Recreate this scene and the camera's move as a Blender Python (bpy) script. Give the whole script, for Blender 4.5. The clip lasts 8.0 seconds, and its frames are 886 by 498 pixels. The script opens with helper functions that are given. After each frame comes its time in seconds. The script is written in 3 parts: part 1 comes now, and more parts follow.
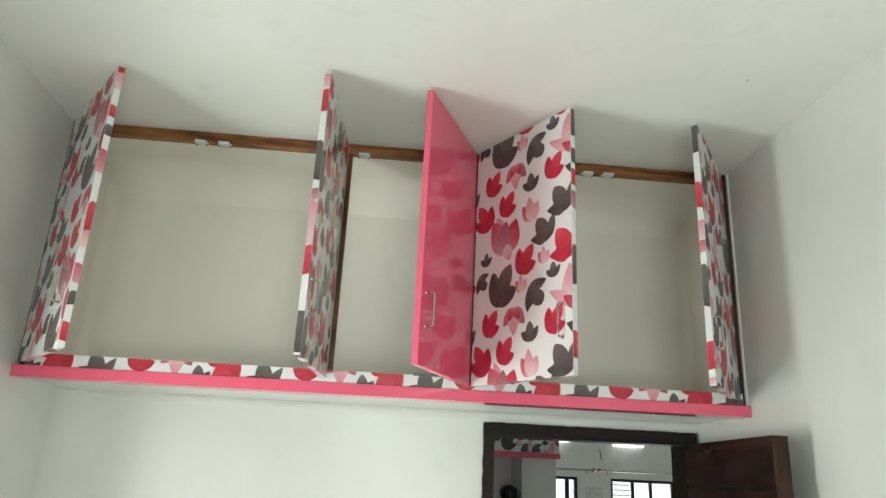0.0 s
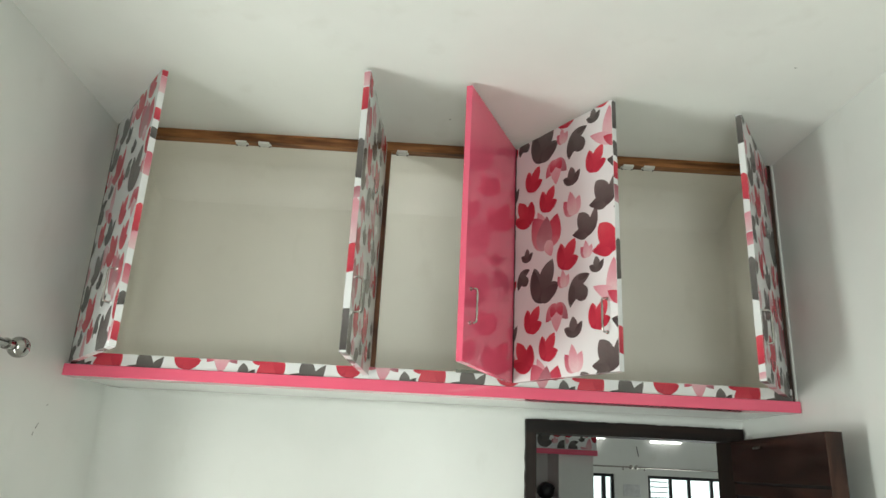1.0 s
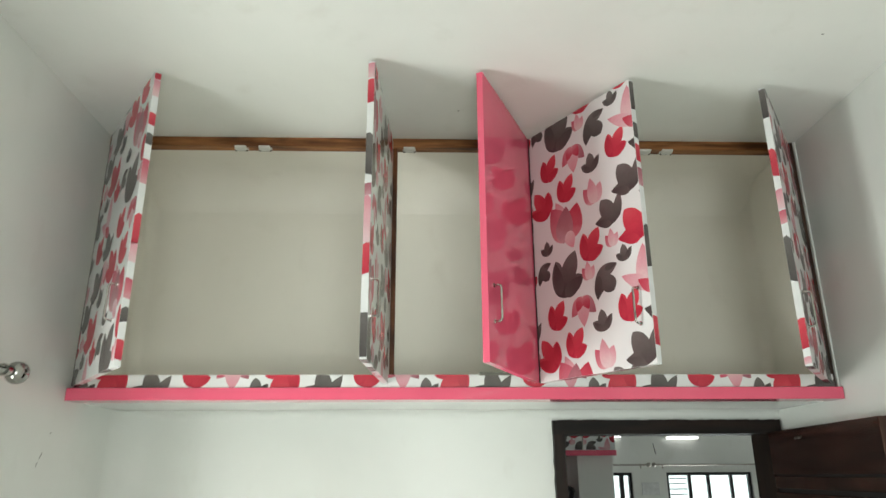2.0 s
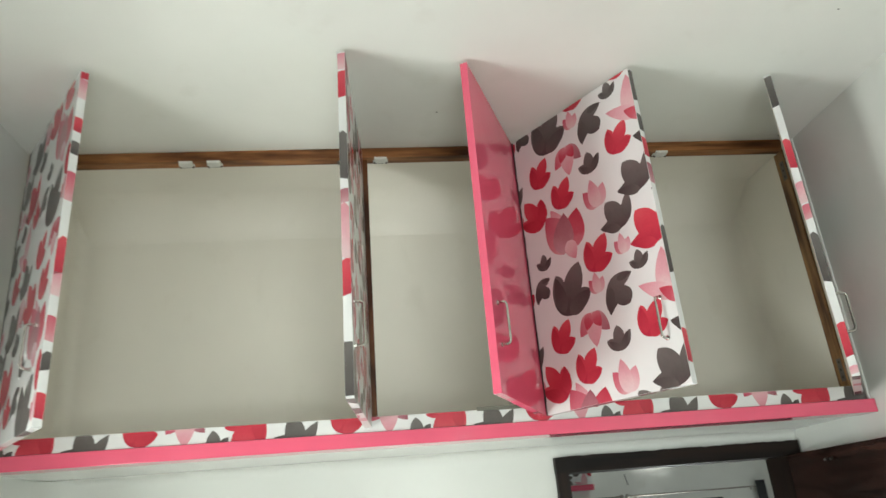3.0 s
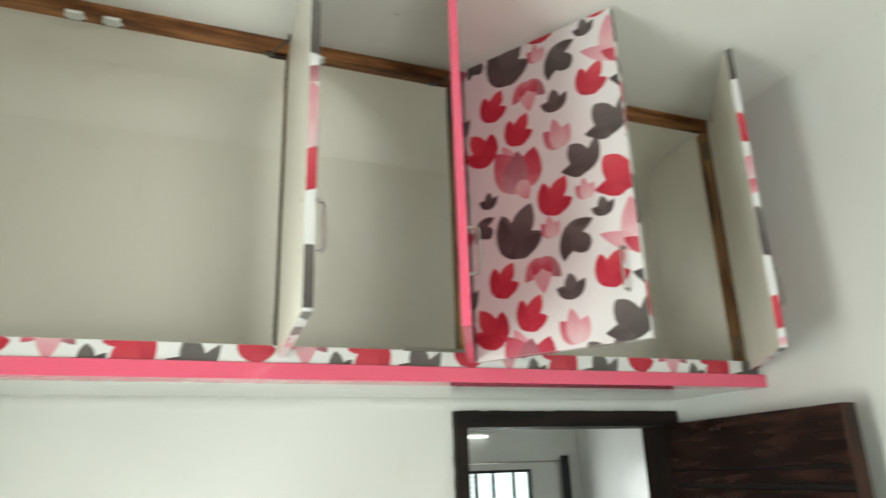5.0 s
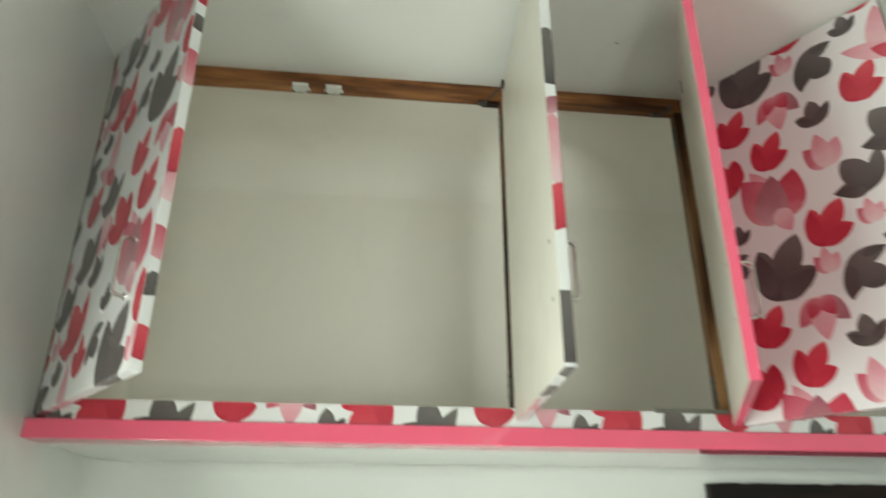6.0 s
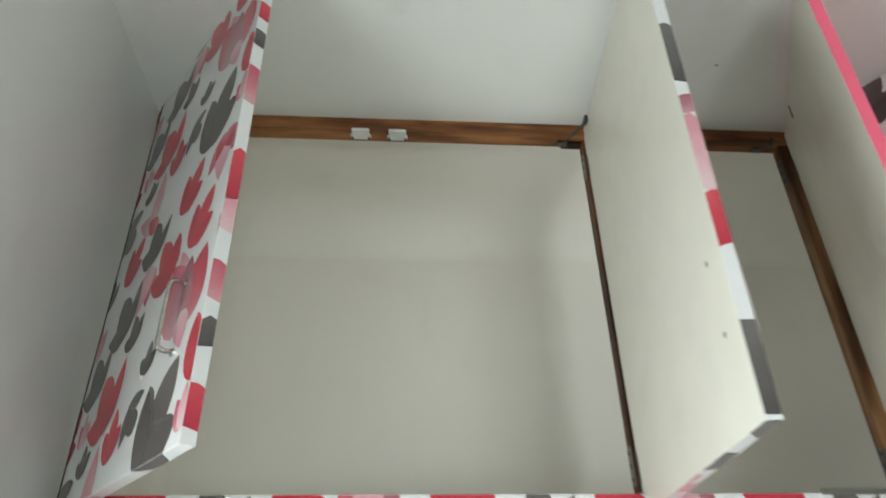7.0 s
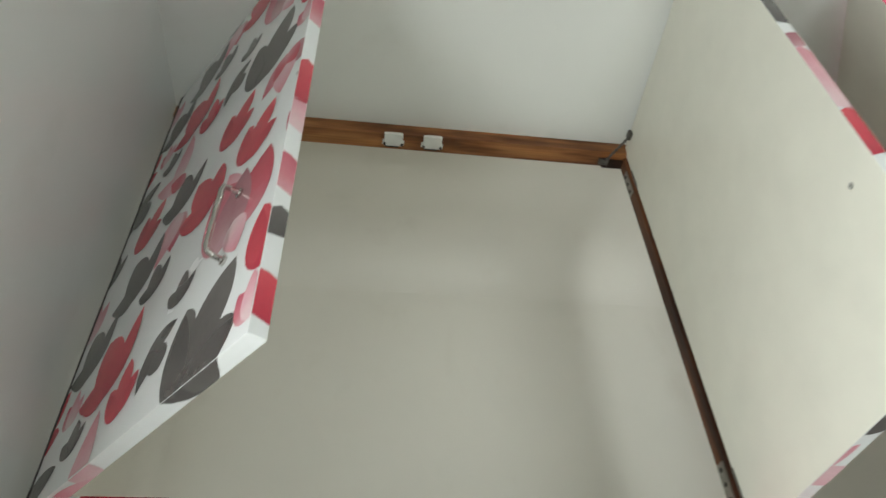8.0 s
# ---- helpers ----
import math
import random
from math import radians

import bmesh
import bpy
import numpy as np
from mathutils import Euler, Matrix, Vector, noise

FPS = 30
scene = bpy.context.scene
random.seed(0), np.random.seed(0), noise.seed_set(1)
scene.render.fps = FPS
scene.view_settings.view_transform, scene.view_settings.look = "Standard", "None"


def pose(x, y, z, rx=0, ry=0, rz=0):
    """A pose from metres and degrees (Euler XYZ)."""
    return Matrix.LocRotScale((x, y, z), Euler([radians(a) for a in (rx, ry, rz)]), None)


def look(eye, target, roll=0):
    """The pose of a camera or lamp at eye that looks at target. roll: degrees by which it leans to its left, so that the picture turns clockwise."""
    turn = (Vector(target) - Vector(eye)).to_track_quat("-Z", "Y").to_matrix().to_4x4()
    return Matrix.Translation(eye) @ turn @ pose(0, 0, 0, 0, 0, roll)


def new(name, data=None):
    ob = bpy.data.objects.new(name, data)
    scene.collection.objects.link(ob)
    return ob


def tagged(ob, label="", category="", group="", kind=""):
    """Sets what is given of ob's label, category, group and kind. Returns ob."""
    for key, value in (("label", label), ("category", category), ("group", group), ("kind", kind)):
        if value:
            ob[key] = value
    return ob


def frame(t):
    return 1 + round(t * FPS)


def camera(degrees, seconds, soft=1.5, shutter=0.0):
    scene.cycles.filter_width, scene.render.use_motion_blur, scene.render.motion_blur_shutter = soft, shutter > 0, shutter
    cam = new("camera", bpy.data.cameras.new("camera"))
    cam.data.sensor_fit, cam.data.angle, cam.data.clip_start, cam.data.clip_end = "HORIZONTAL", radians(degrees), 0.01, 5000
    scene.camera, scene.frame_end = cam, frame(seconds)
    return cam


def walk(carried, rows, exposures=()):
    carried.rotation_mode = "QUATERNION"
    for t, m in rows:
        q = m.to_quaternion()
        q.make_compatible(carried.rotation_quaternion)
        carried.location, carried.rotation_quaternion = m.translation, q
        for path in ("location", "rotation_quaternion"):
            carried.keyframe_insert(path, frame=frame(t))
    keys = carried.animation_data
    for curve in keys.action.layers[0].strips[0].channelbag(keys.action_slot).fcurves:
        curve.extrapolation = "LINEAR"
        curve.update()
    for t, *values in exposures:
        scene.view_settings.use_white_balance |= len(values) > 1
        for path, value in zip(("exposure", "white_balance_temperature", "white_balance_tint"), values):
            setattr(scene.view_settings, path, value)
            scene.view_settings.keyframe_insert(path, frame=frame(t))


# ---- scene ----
cam = camera(65.8, 8.0, soft=1.45, shutter=0.5)
PATH = [
    (0, (1.189, -2.317, 1.894), (1.332, -0.42, 2.512), 2.8),
    (0.5, (1.176, -2.317, 1.891), (1.312, -0.426, 2.527), 2.6),
    (1, (1.151, -2.308, 1.892), (1.21, -0.403, 2.498), 2.8),
    (1.5, (1.126, -2.275, 1.898), (1.202, -0.37, 2.502), 1.0),
    (1.7, (1.118, -2.251, 1.89), (1.163, -0.345, 2.494), 0.6),
    (2.8, (1.017, -1.952, 1.928), (1.214, -0.099, 2.655), -4.7),
    (3, (0.997, -1.899, 1.931), (1.221, -0.05, 2.659), -4.7),
    (3.2, (0.968, -1.86, 1.927), (1.3, -0.024, 2.644), -4.8),
    (3.5, (0.942, -1.784, 1.94), (1.577, -0.023, 2.644), -5.2),
    (3.7, (0.906, -1.747, 1.939), (1.699, -0.062, 2.668), -5.6),
    (4, (0.886, -1.700, 1.935), (1.840, -0.090, 2.640), -6.3),
    (4.2, (0.86, -1.677, 1.929), (1.862, -0.078, 2.592), -5.8),
    (5.3, (0.709, -1.577, 1.902), (1.256, 0.239, 2.538), -0.2),
    (5.5, (0.692, -1.548, 1.902), (1.135, 0.286, 2.564), 0.6),
    (5.7, (0.680, -1.513, 1.907), (1.030, 0.326, 2.606), 0.5),
    (6, (0.657, -1.440, 1.929), (0.863, 0.383, 2.726), 0.1),
    (6.2, (0.632, -1.397, 1.939), (0.781, 0.402, 2.801), -0.5),
    (6.5, (0.608, -1.322, 1.956), (0.75, 0.448, 2.878), -1.4),
    (7, (0.547, -1.175, 1.945), (0.679, 0.519, 3.0), -1.2),
    (7.2, (0.499, -1.107, 1.94), (0.747, 0.505, 3.098), -3.4),
    (7.5, (0.437, -1.014, 1.899), (0.722, 0.474, 3.204), -4.9),
    (7.8, (0.409, -0.938, 1.852), (0.684, 0.543, 3.168), -3.5),
    (8, (0.401, -0.887, 1.826), (0.641, 0.559, 3.187), -2.7),
]
EXPOSURES = [(0, 0.10, 6480, 8), (1.5, 0.12, 6480, 8), (3, 0.20, 6480, 9), (3.5, 0.25, 6480, 9), (4, 0.25, 6520, 10), (5.5, 0.07, 6600, 6),
             (6.5, -0.01, 6520, 3), (7, -0.03, 6150, 10), (7.5, -0.07, 6020, 13), (8, -0.09, 6300, 10)]
walk(cam, [(t, look(eye, target, roll)) for t, eye, target, roll in PATH], EXPOSURES)
WIN_Y, WIN_Z, WIN_W, WIN_H = -0.87, 1.50, 0.46, 1.00   # window in the left wall

# ---------------------------------------------------------------- world and light
world = bpy.data.worlds.new("daylight")
scene.world = world
world.use_nodes = True
wn = world.node_tree.nodes
sky = wn.new("ShaderNodeTexSky")
sky.sky_type, sky.sun_disc = "NISHITA", False
sky.sun_elevation, sky.sun_rotation = radians(48), radians(-90)
world.node_tree.links.new(sky.outputs[0], wn["Background"].inputs[0])
wn["Background"].inputs[1].default_value = 0.08


def window_light(name, m, width, height, watts, colour):
    lamp = bpy.data.lights.new(name, "AREA")
    lamp.shape, lamp.size, lamp.size_y, lamp.energy, lamp.color = "RECTANGLE", width, height, watts, colour
    ob = new(name, lamp)
    ob.matrix_world = m
    return ob


# the room's west window, an added unseen fill lamp to the south, and the window beyond
window_light("window_light_west", look((-0.09, WIN_Y, WIN_Z), (1.5, WIN_Y, WIN_Z)), WIN_W, WIN_H, 24, (0.955, 1.0, 0.945))
window_light("fill_light_south", look((1.35, -3.46, 1.60), (1.35, 0, 1.60)), 0.8, 1.2, 25, (0.955, 1.0, 0.945))
window_light("window_light_far", look((4.55, 6.26, 1.40), (4.0, 2, 1.3)), 1.0, 0.95, 28, (0.95, 1.0, 1.0))

# ---------------------------------------------------------------- materials


def nodes_of(name, rough=0.5, metal=0.0):
    m = bpy.data.materials.new(name)
    m.use_nodes = True
    b = m.node_tree.nodes["Principled BSDF"]
    b.inputs["Roughness"].default_value, b.inputs["Metallic"].default_value = rough, metal
    return m, m.node_tree.nodes, m.node_tree.links, b


def noise_node(n, l, scale, stretch=(1, 1, 1), detail=4.0):
    co = n.new("ShaderNodeNewGeometry")
    mp = n.new("ShaderNodeMapping")
    mp.inputs["Scale"].default_value = stretch
    tx = n.new("ShaderNodeTexNoise")
    tx.inputs["Scale"].default_value, tx.inputs["Detail"].default_value = scale, detail
    l.new(co.outputs["Position"], mp.inputs["Vector"])
    l.new(mp.outputs[0], tx.inputs["Vector"])
    return tx.outputs["Fac"]


def ramp(n, l, fac, stops):
    r = n.new("ShaderNodeValToRGB")
    while len(r.color_ramp.elements) < len(stops):
        r.color_ramp.elements.new(0.5)
    for e, (p, c) in zip(r.color_ramp.elements, stops):
        e.position, e.color = p, (*c, 1)
    l.new(fac, r.inputs[0])
    return r.outputs[0]


def mixed(n, l, fac, a, b, mode="MIX"):
    x = n.new("ShaderNodeMix")
    x.data_type, x.blend_type = "RGBA", mode
    for sock, v in ((x.inputs[0], fac), (x.inputs[6], a), (x.inputs[7], b)):
        if isinstance(v, (int, float)):
            sock.default_value = v
        elif isinstance(v, tuple):
            sock.default_value = (*v, 1)
        else:
            l.new(v, sock)
    return x.outputs[2]


def bump(n, l, b, fac, strength, distance):
    x = n.new("ShaderNodeBump")
    x.inputs["Strength"].default_value, x.inputs["Distance"].default_value = strength, distance
    l.new(fac, x.inputs["Height"])
    l.new(x.outputs[0], b.inputs["Normal"])


def painted(name, colour, rough=0.42, blotch=0.05, grain=0.25):
    """Roller-painted plaster: slow patches, faint dirt, fine orange-peel relief."""
    m, n, l, b = nodes_of(name, rough)
    lo = tuple(c * (1 - 2 * blotch) for c in colour)
    slow = ramp(n, l, noise_node(n, l, 1.7, detail=5), [(0.3, lo), (0.7, colour)])
    dirt = ramp(n, l, noise_node(n, l, 9.0, (1, 1, 0.6), 8), [(0.20, (0.90, 0.89, 0.87)), (0.40, (1, 1, 1))])
    l.new(mixed(n, l, 0.6, slow, dirt, "MULTIPLY"), b.inputs["Base Color"])
    bump(n, l, b, noise_node(n, l, 240.0, detail=3), grain, 0.0006)
    return m


def laminate(name, colour, rough=0.2, vary=0.06, coat=0.0):
    m, n, l, b = nodes_of(name, rough)
    lo = tuple(c * (1 - 2 * vary) for c in colour)
    l.new(ramp(n, l, noise_node(n, l, 14.0, detail=5), [(0.3, lo), (0.7, colour)]), b.inputs["Base Color"])
    r = n.new("ShaderNodeMapRange")
    r.inputs[3].default_value, r.inputs[4].default_value = rough * 0.75, rough * 1.3
    l.new(noise_node(n, l, 5.0), r.inputs[0])
    l.new(r.outputs[0], b.inputs["Roughness"])
    b.inputs["Coat Weight"].default_value = coat
    b.inputs["Coat Roughness"].default_value = 0.03
    bump(n, l, b, noise_node(n, l, 60.0, detail=2), 0.06, 0.0006)
    return m


def timber(name, dark, light, along, rough=0.5):
    """Sawn timber with grain along one axis."""
    m, n, l, b = nodes_of(name, rough)
    st = tuple(1.0 if i == along else 14.0 for i in range(3))
    st2 = tuple(2.0 if i == along else 90.0 for i in range(3))
    mid = tuple((p + q) / 2 for p, q in zip(dark, light))
    base = ramp(n, l, noise_node(n, l, 3.2, st, 6), [(0.28, dark), (0.5, mid), (0.72, light)])
    fine = ramp(n, l, noise_node(n, l, 4.0, st2, 4), [(0.3, (0.72, 0.68, 0.64)), (0.6, (1, 1, 1))])
    st3 = tuple(0.9 if i == along else 5.0 for i in range(3))
    patch = ramp(n, l, noise_node(n, l, 4.4, st3, 3), [(0.39, (0.24, 0.17, 0.14)), (0.46, (0.62, 0.52, 0.46)), (0.54, (1, 1, 1)), (0.66, (1.2, 1.14, 1.02))])
    grain = mixed(n, l, 0.8, base, fine, "MULTIPLY")
    l.new(mixed(n, l, 0.85, grain, patch, "MULTIPLY"), b.inputs["Base Color"])
    bump(n, l, b, noise_node(n, l, 4.0, st2, 4), 0.35, 0.001)
    b.inputs["Specular IOR Level"].default_value = 0.3
    return m


def metal(name, colour, rough=0.25):
    m, n, l, b = nodes_of(name, rough, 1.0)
    l.new(ramp(n, l, noise_node(n, l, 70.0), [(0.3, tuple(c * 0.75 for c in colour)), (0.7, colour)]), b.inputs["Base Color"])
    return m


def plain(name, colour, rough=0.5):
    m, n, l, b = nodes_of(name, rough)
    l.new(ramp(n, l, noise_node(n, l, 20.0), [(0.3, tuple(c * 0.8 for c in colour)), (0.7, colour)]), b.inputs["Base Color"])
    return m


def glowing(name, colour, strength):
    m, n, l, b = nodes_of(name)
    b.inputs["Base Color"].default_value = (*colour, 1)
    b.inputs["Emission Color"].default_value = (*colour, 1)
    b.inputs["Emission Strength"].default_value = strength
    return m


WALL = painted("wall_paint", (0.765, 0.778, 0.745), 0.30)
WALL_MATTE = painted("wall_paint_matte", (0.765, 0.778, 0.745), 0.6)
CEIL = painted("ceiling_paint", (0.87, 0.872, 0.838), 0.5)
INNER = painted("loft_inner_paint", (0.90, 0.863, 0.785), 0.5, 0.04)
SOFFIT = painted("soffit_enamel", (0.81, 0.83, 0.80), 0.16, 0.03, 0.1)
FLOOR = laminate("floor_tile", (0.74, 0.72, 0.67), 0.25)
PINK = laminate("pink_gloss_laminate", (0.80, 0.118, 0.205), 0.07, 0.02, 0.12)
PRINT_WHITE = laminate("printed_laminate_white", (0.73, 0.728, 0.73), 0.24, 0.02)


def printed(name, stops, rough=0.26):
    """Ink on the laminate: each petal is graded from its base to its tip, with a faint cloudy tone."""
    m, n, l, b = nodes_of(name, rough)
    uv = n.new("ShaderNodeUVMap")
    uv.uv_map = "petal"
    sep = n.new("ShaderNodeSeparateXYZ")
    l.new(uv.outputs[0], sep.inputs[0])
    wob = n.new("ShaderNodeMath")
    wob.operation = "MULTIPLY_ADD"
    l.new(noise_node(n, l, 26.0, detail=3), wob.inputs[0])
    wob.inputs[1].default_value = 0.5
    add = n.new("ShaderNodeMath")
    add.operation = "ADD"
    l.new(sep.outputs[1], add.inputs[0])
    wob.inputs[2].default_value = -0.25
    l.new(wob.outputs[0], add.inputs[1])
    tone = ramp(n, l, add.outputs[0], stops)
    speck = ramp(n, l, noise_node(n, l, 160.0, detail=2), [(0.3, (0.93, 0.93, 0.93)), (0.6, (1, 1, 1))])
    l.new(mixed(n, l, 0.7, tone, speck, "MULTIPLY"), b.inputs["Base Color"])
    bump(n, l, b, noise_node(n, l, 60.0, detail=2), 0.06, 0.0006)
    return m


PRINT = [
    printed("print_red", [(0.05, (0.43, 0.024, 0.050)), (0.55, (0.53, 0.040, 0.066)), (1.0, (0.60, 0.070, 0.092))]),
    printed("print_charcoal", [(0.05, (0.066, 0.056, 0.055)), (0.5, (0.098, 0.086, 0.082)), (1.0, (0.135, 0.122, 0.116))]),
    printed("print_pale_pink", [(0.0, (0.70, 0.52, 0.54)), (0.5, (0.67, 0.37, 0.41)), (1.0, (0.62, 0.24, 0.29))]),
    printed("print_rose", [(0.0, (0.64, 0.36, 0.39)), (0.45, (0.55, 0.17, 0.21)), (1.0, (0.49, 0.080, 0.125))]),
    printed("print_mauve_grey", [(0.0, (0.53, 0.30, 0.33)), (0.5, (0.40, 0.165, 0.195)), (1.0, (0.31, 0.105, 0.132))]),
    printed("print_crimson", [(0.0, (0.60, 0.24, 0.28)), (0.45, (0.51, 0.080, 0.115)), (1.0, (0.46, 0.034, 0.064))]),
    printed("print_deep_red", [(0.0, (0.50, 0.036, 0.062)), (1.0, (0.42, 0.024, 0.046))]),
    printed("print_deep_charcoal", [(0.0, (0.094, 0.082, 0.078)), (1.0, (0.060, 0.051, 0.050))]),
]
LIP = plain("worn_laminate_lip", (0.15, 0.145, 0.12), 0.5)
CREAM = laminate("cream_liner_laminate", (0.79, 0.765, 0.675), 0.33, 0.03)
RAIL_WOOD = timber("rail_timber", (0.13, 0.045, 0.015), (0.46, 0.205, 0.075), 0)
POST_WOOD = timber("post_timber_dark", (0.065, 0.024, 0.011), (0.25, 0.098, 0.040), 2)
GAP_SHADE = timber("gap_shade_brown", (0.030, 0.018, 0.014), (0.085, 0.050, 0.036), 2)
POST_DARK = timber("dark_brown_timber", (0.020, 0.009, 0.006), (0.055, 0.024, 0.013), 0)
PALE_WOOD = timber("post_timber_pale", (0.13, 0.060, 0.024), (0.45, 0.255, 0.108), 2)
FRAME_WOOD = timber("door_frame_timber", (0.005, 0.003, 0.0025), (0.018, 0.009, 0.006), 0, 0.6)
JAMB_WOOD = timber("door_jamb_timber", (0.005, 0.003, 0.0025), (0.018, 0.009, 0.006), 2, 0.6)
LEAF_WOOD = timber("door_leaf_timber", (0.003, 0.0015, 0.0015), (0.050, 0.021, 0.016), 1, 0.22)
GROOVE = plain("groove_shade_colour", (0.006, 0.004, 0.004), 0.8)
EDGE_WOOD = timber("door_edge_timber", (0.020, 0.009, 0.006), (0.070, 0.028, 0.016), 2, 0.5)
STEEL = metal("bright_steel", (0.60, 0.58, 0.55), 0.14)
DULL = metal("dull_steel", (0.36, 0.34, 0.31), 0.4)
SCREW_HEAD = plain("zinc_screw_head", (0.42, 0.41, 0.37), 0.4)
IRON = metal("dark_iron", (0.16, 0.15, 0.14), 0.35)
CHROME = metal("dark_chrome", (0.40, 0.39, 0.37), 0.07)
# near-black, for small ironwork and for strips that stand in for shade
DARK = plain("dark_rust_and_shade", (0.035, 0.028, 0.025), 0.6)
PLASTIC = plain("white_plastic", (0.82, 0.82, 0.78), 0.35)
BLACK = plain("black_powder_coat", (0.018, 0.018, 0.02), 0.35)
SMUDGE = plain("wall_scuff", (0.33, 0.32, 0.30), 0.7)
CLOTH = plain("dark_cloth", (0.045, 0.048, 0.052), 0.9)
GREY = plain("grey_panel", (0.66, 0.67, 0.67), 0.5)
OUTSIDE = glowing("bright_daylight", (0.87, 0.98, 0.97), 1.3)
TUBE = glowing("lit_tube", (1.0, 1.0, 0.97), 2.2)
GLASS, _gn, _gl, _gb = nodes_of("clear_glass", 0.03)
_gb.inputs["Transmission Weight"].default_value = 1.0
_gb.inputs["IOR"].default_value = 1.45

# ---------------------------------------------------------------- mesh helpers


def part(name, bm, material, parent=None, label=""):
    """One mesh object from a bmesh, under a thing or a part."""
    me = bpy.data.meshes.new(name)
    bm.to_mesh(me)
    bm.free()
    for mt in material if isinstance(material, list) else [material]:
        me.materials.append(mt)
    ob = new(name, me)
    if parent is not None:
        ob.parent = parent
    if label:
        ob["label"] = label
    return ob


def add_box(bm, lo, hi, bevel=0.0):
    size = [b - a for a, b in zip(lo, hi)]
    mid = [(a + b) / 2 for a, b in zip(lo, hi)]
    made = bmesh.ops.create_cube(bm, size=1, matrix=Matrix.Translation(mid) @ Matrix.Diagonal((*size, 1)))
    if bevel:
        edges = list({e for v in made["verts"] for e in v.link_edges})
        bmesh.ops.bevel(bm, geom=edges, offset=bevel, segments=2, profile=0.5, affect="EDGES")
    return bm


def box(lo, hi, bevel=0.0):
    return add_box(bmesh.new(), lo, hi, bevel)


def add_tube(bm, a, b, r, sides=12, r2=None):
    a, b = Vector(a), Vector(b)
    m = Matrix.Translation((a + b) / 2) @ (b - a).to_track_quat("Z", "Y").to_matrix().to_4x4()
    bmesh.ops.create_cone(bm, cap_ends=True, segments=sides, radius1=r, radius2=r if r2 is None else r2, depth=(b - a).length, matrix=m)
    return bm


def add_ball(bm, c, r, squash=(1, 1, 1)):
    made = bmesh.ops.create_uvsphere(bm, u_segments=20, v_segments=12, radius=r, matrix=Matrix.Translation(c) @ Matrix.Diagonal((*squash, 1)))
    for v in made["verts"]:
        for f in v.link_faces:
            f.smooth = True
    return bm


def thing(name, label, category, group="", at=(0, 0, 0)):
    ob = new(name)
    ob.location = at
    ob.empty_display_size = 0.05
    return tagged(ob, label, category, group)


def setting(name, bm, material, label, category):
    return tagged(part(name, bm, material), label, category, kind="structure")


# ---------------------------------------------------------------- floral print
PU, PV = 0.535, 0.504          # repeat of the printed sheet
TULIP = ((-0.28, 0.40), [((-0.12, 0.35), (-0.08, 0.21)), ((0.06, 0.46), (0.36, 0.50)), ((0.47, 0.20), (0.33, -0.03)), ((0.46, -0.03), (0.56, -0.12)), ((0.45, -0.50), (0.0, -0.5)), ((-0.38, -0.48), (-0.42, -0.06)), ((-0.44, 0.20), (-0.28, 0.40))])
BUD = ((-0.60, 0.12), [((-0.42, 0.20), (-0.27, 0.12)), ((-0.22, 0.42), (0.03, 0.58)), ((0.28, 0.42), (0.29, 0.13)), ((0.44, 0.24), (0.62, 0.22)), ((0.56, -0.42), (0.02, -0.44)), ((-0.56, -0.40), (-0.60, 0.12))])
CUP = ((-0.62, -0.22), [((-0.42, -0.12), (-0.31, -0.08)), ((-0.42, 0.28), (-0.24, 0.50)), ((0.12, 0.50), (0.29, 0.17)), ((0.40, 0.36), (0.60, 0.52)), ((0.72, 0.0), (0.50, -0.30)), ((0.20, -0.60), (-0.24, -0.46)), ((-0.50, -0.40), (-0.62, -0.22))])
COMMA = ((0.50, 0.46), [((0.36, 0.24), (0.22, 0.17)), ((0.60, 0.02), (0.36, -0.33)), ((0.12, -0.42), (-0.04, -0.28)), ((-0.18, -0.40), (-0.28, -0.54)), ((-0.46, -0.30), (-0.40, -0.02)), ((-0.32, 0.46), (0.08, 0.52)), ((0.34, 0.54), (0.50, 0.46))])


def outline(shape, steps=5):
    at, pts = Vector(shape[0]), []
    for c, e in shape[1]:
        c, e = Vector(c), Vector(e)
        for k in range(steps):
            t = k / steps
            p = at * (1 - t) ** 2 + c * 2 * t * (1 - t) + e * t * t
            pts.append(Vector((p.x, p.y, p.x, p.y + 0.5)))
        at = e
    return pts


def petal(a, b, w, steps=9):
    """A leaf from a to b, pointed at b and rounded at a."""
    a, b = Vector(a), Vector(b)
    d = b - a
    side = Vector((-d.y, d.x)).normalized() * w
    def edge(t, sign):
        p = a + d * t + side * sign * math.sin(math.pi * t ** 0.75) ** 0.8
        return Vector((p.x, p.y, sign * w, t))
    return [edge(k / steps, 1) for k in range(steps + 1)] + [edge(k / steps, -1) for k in range(steps - 1, 0, -1)]


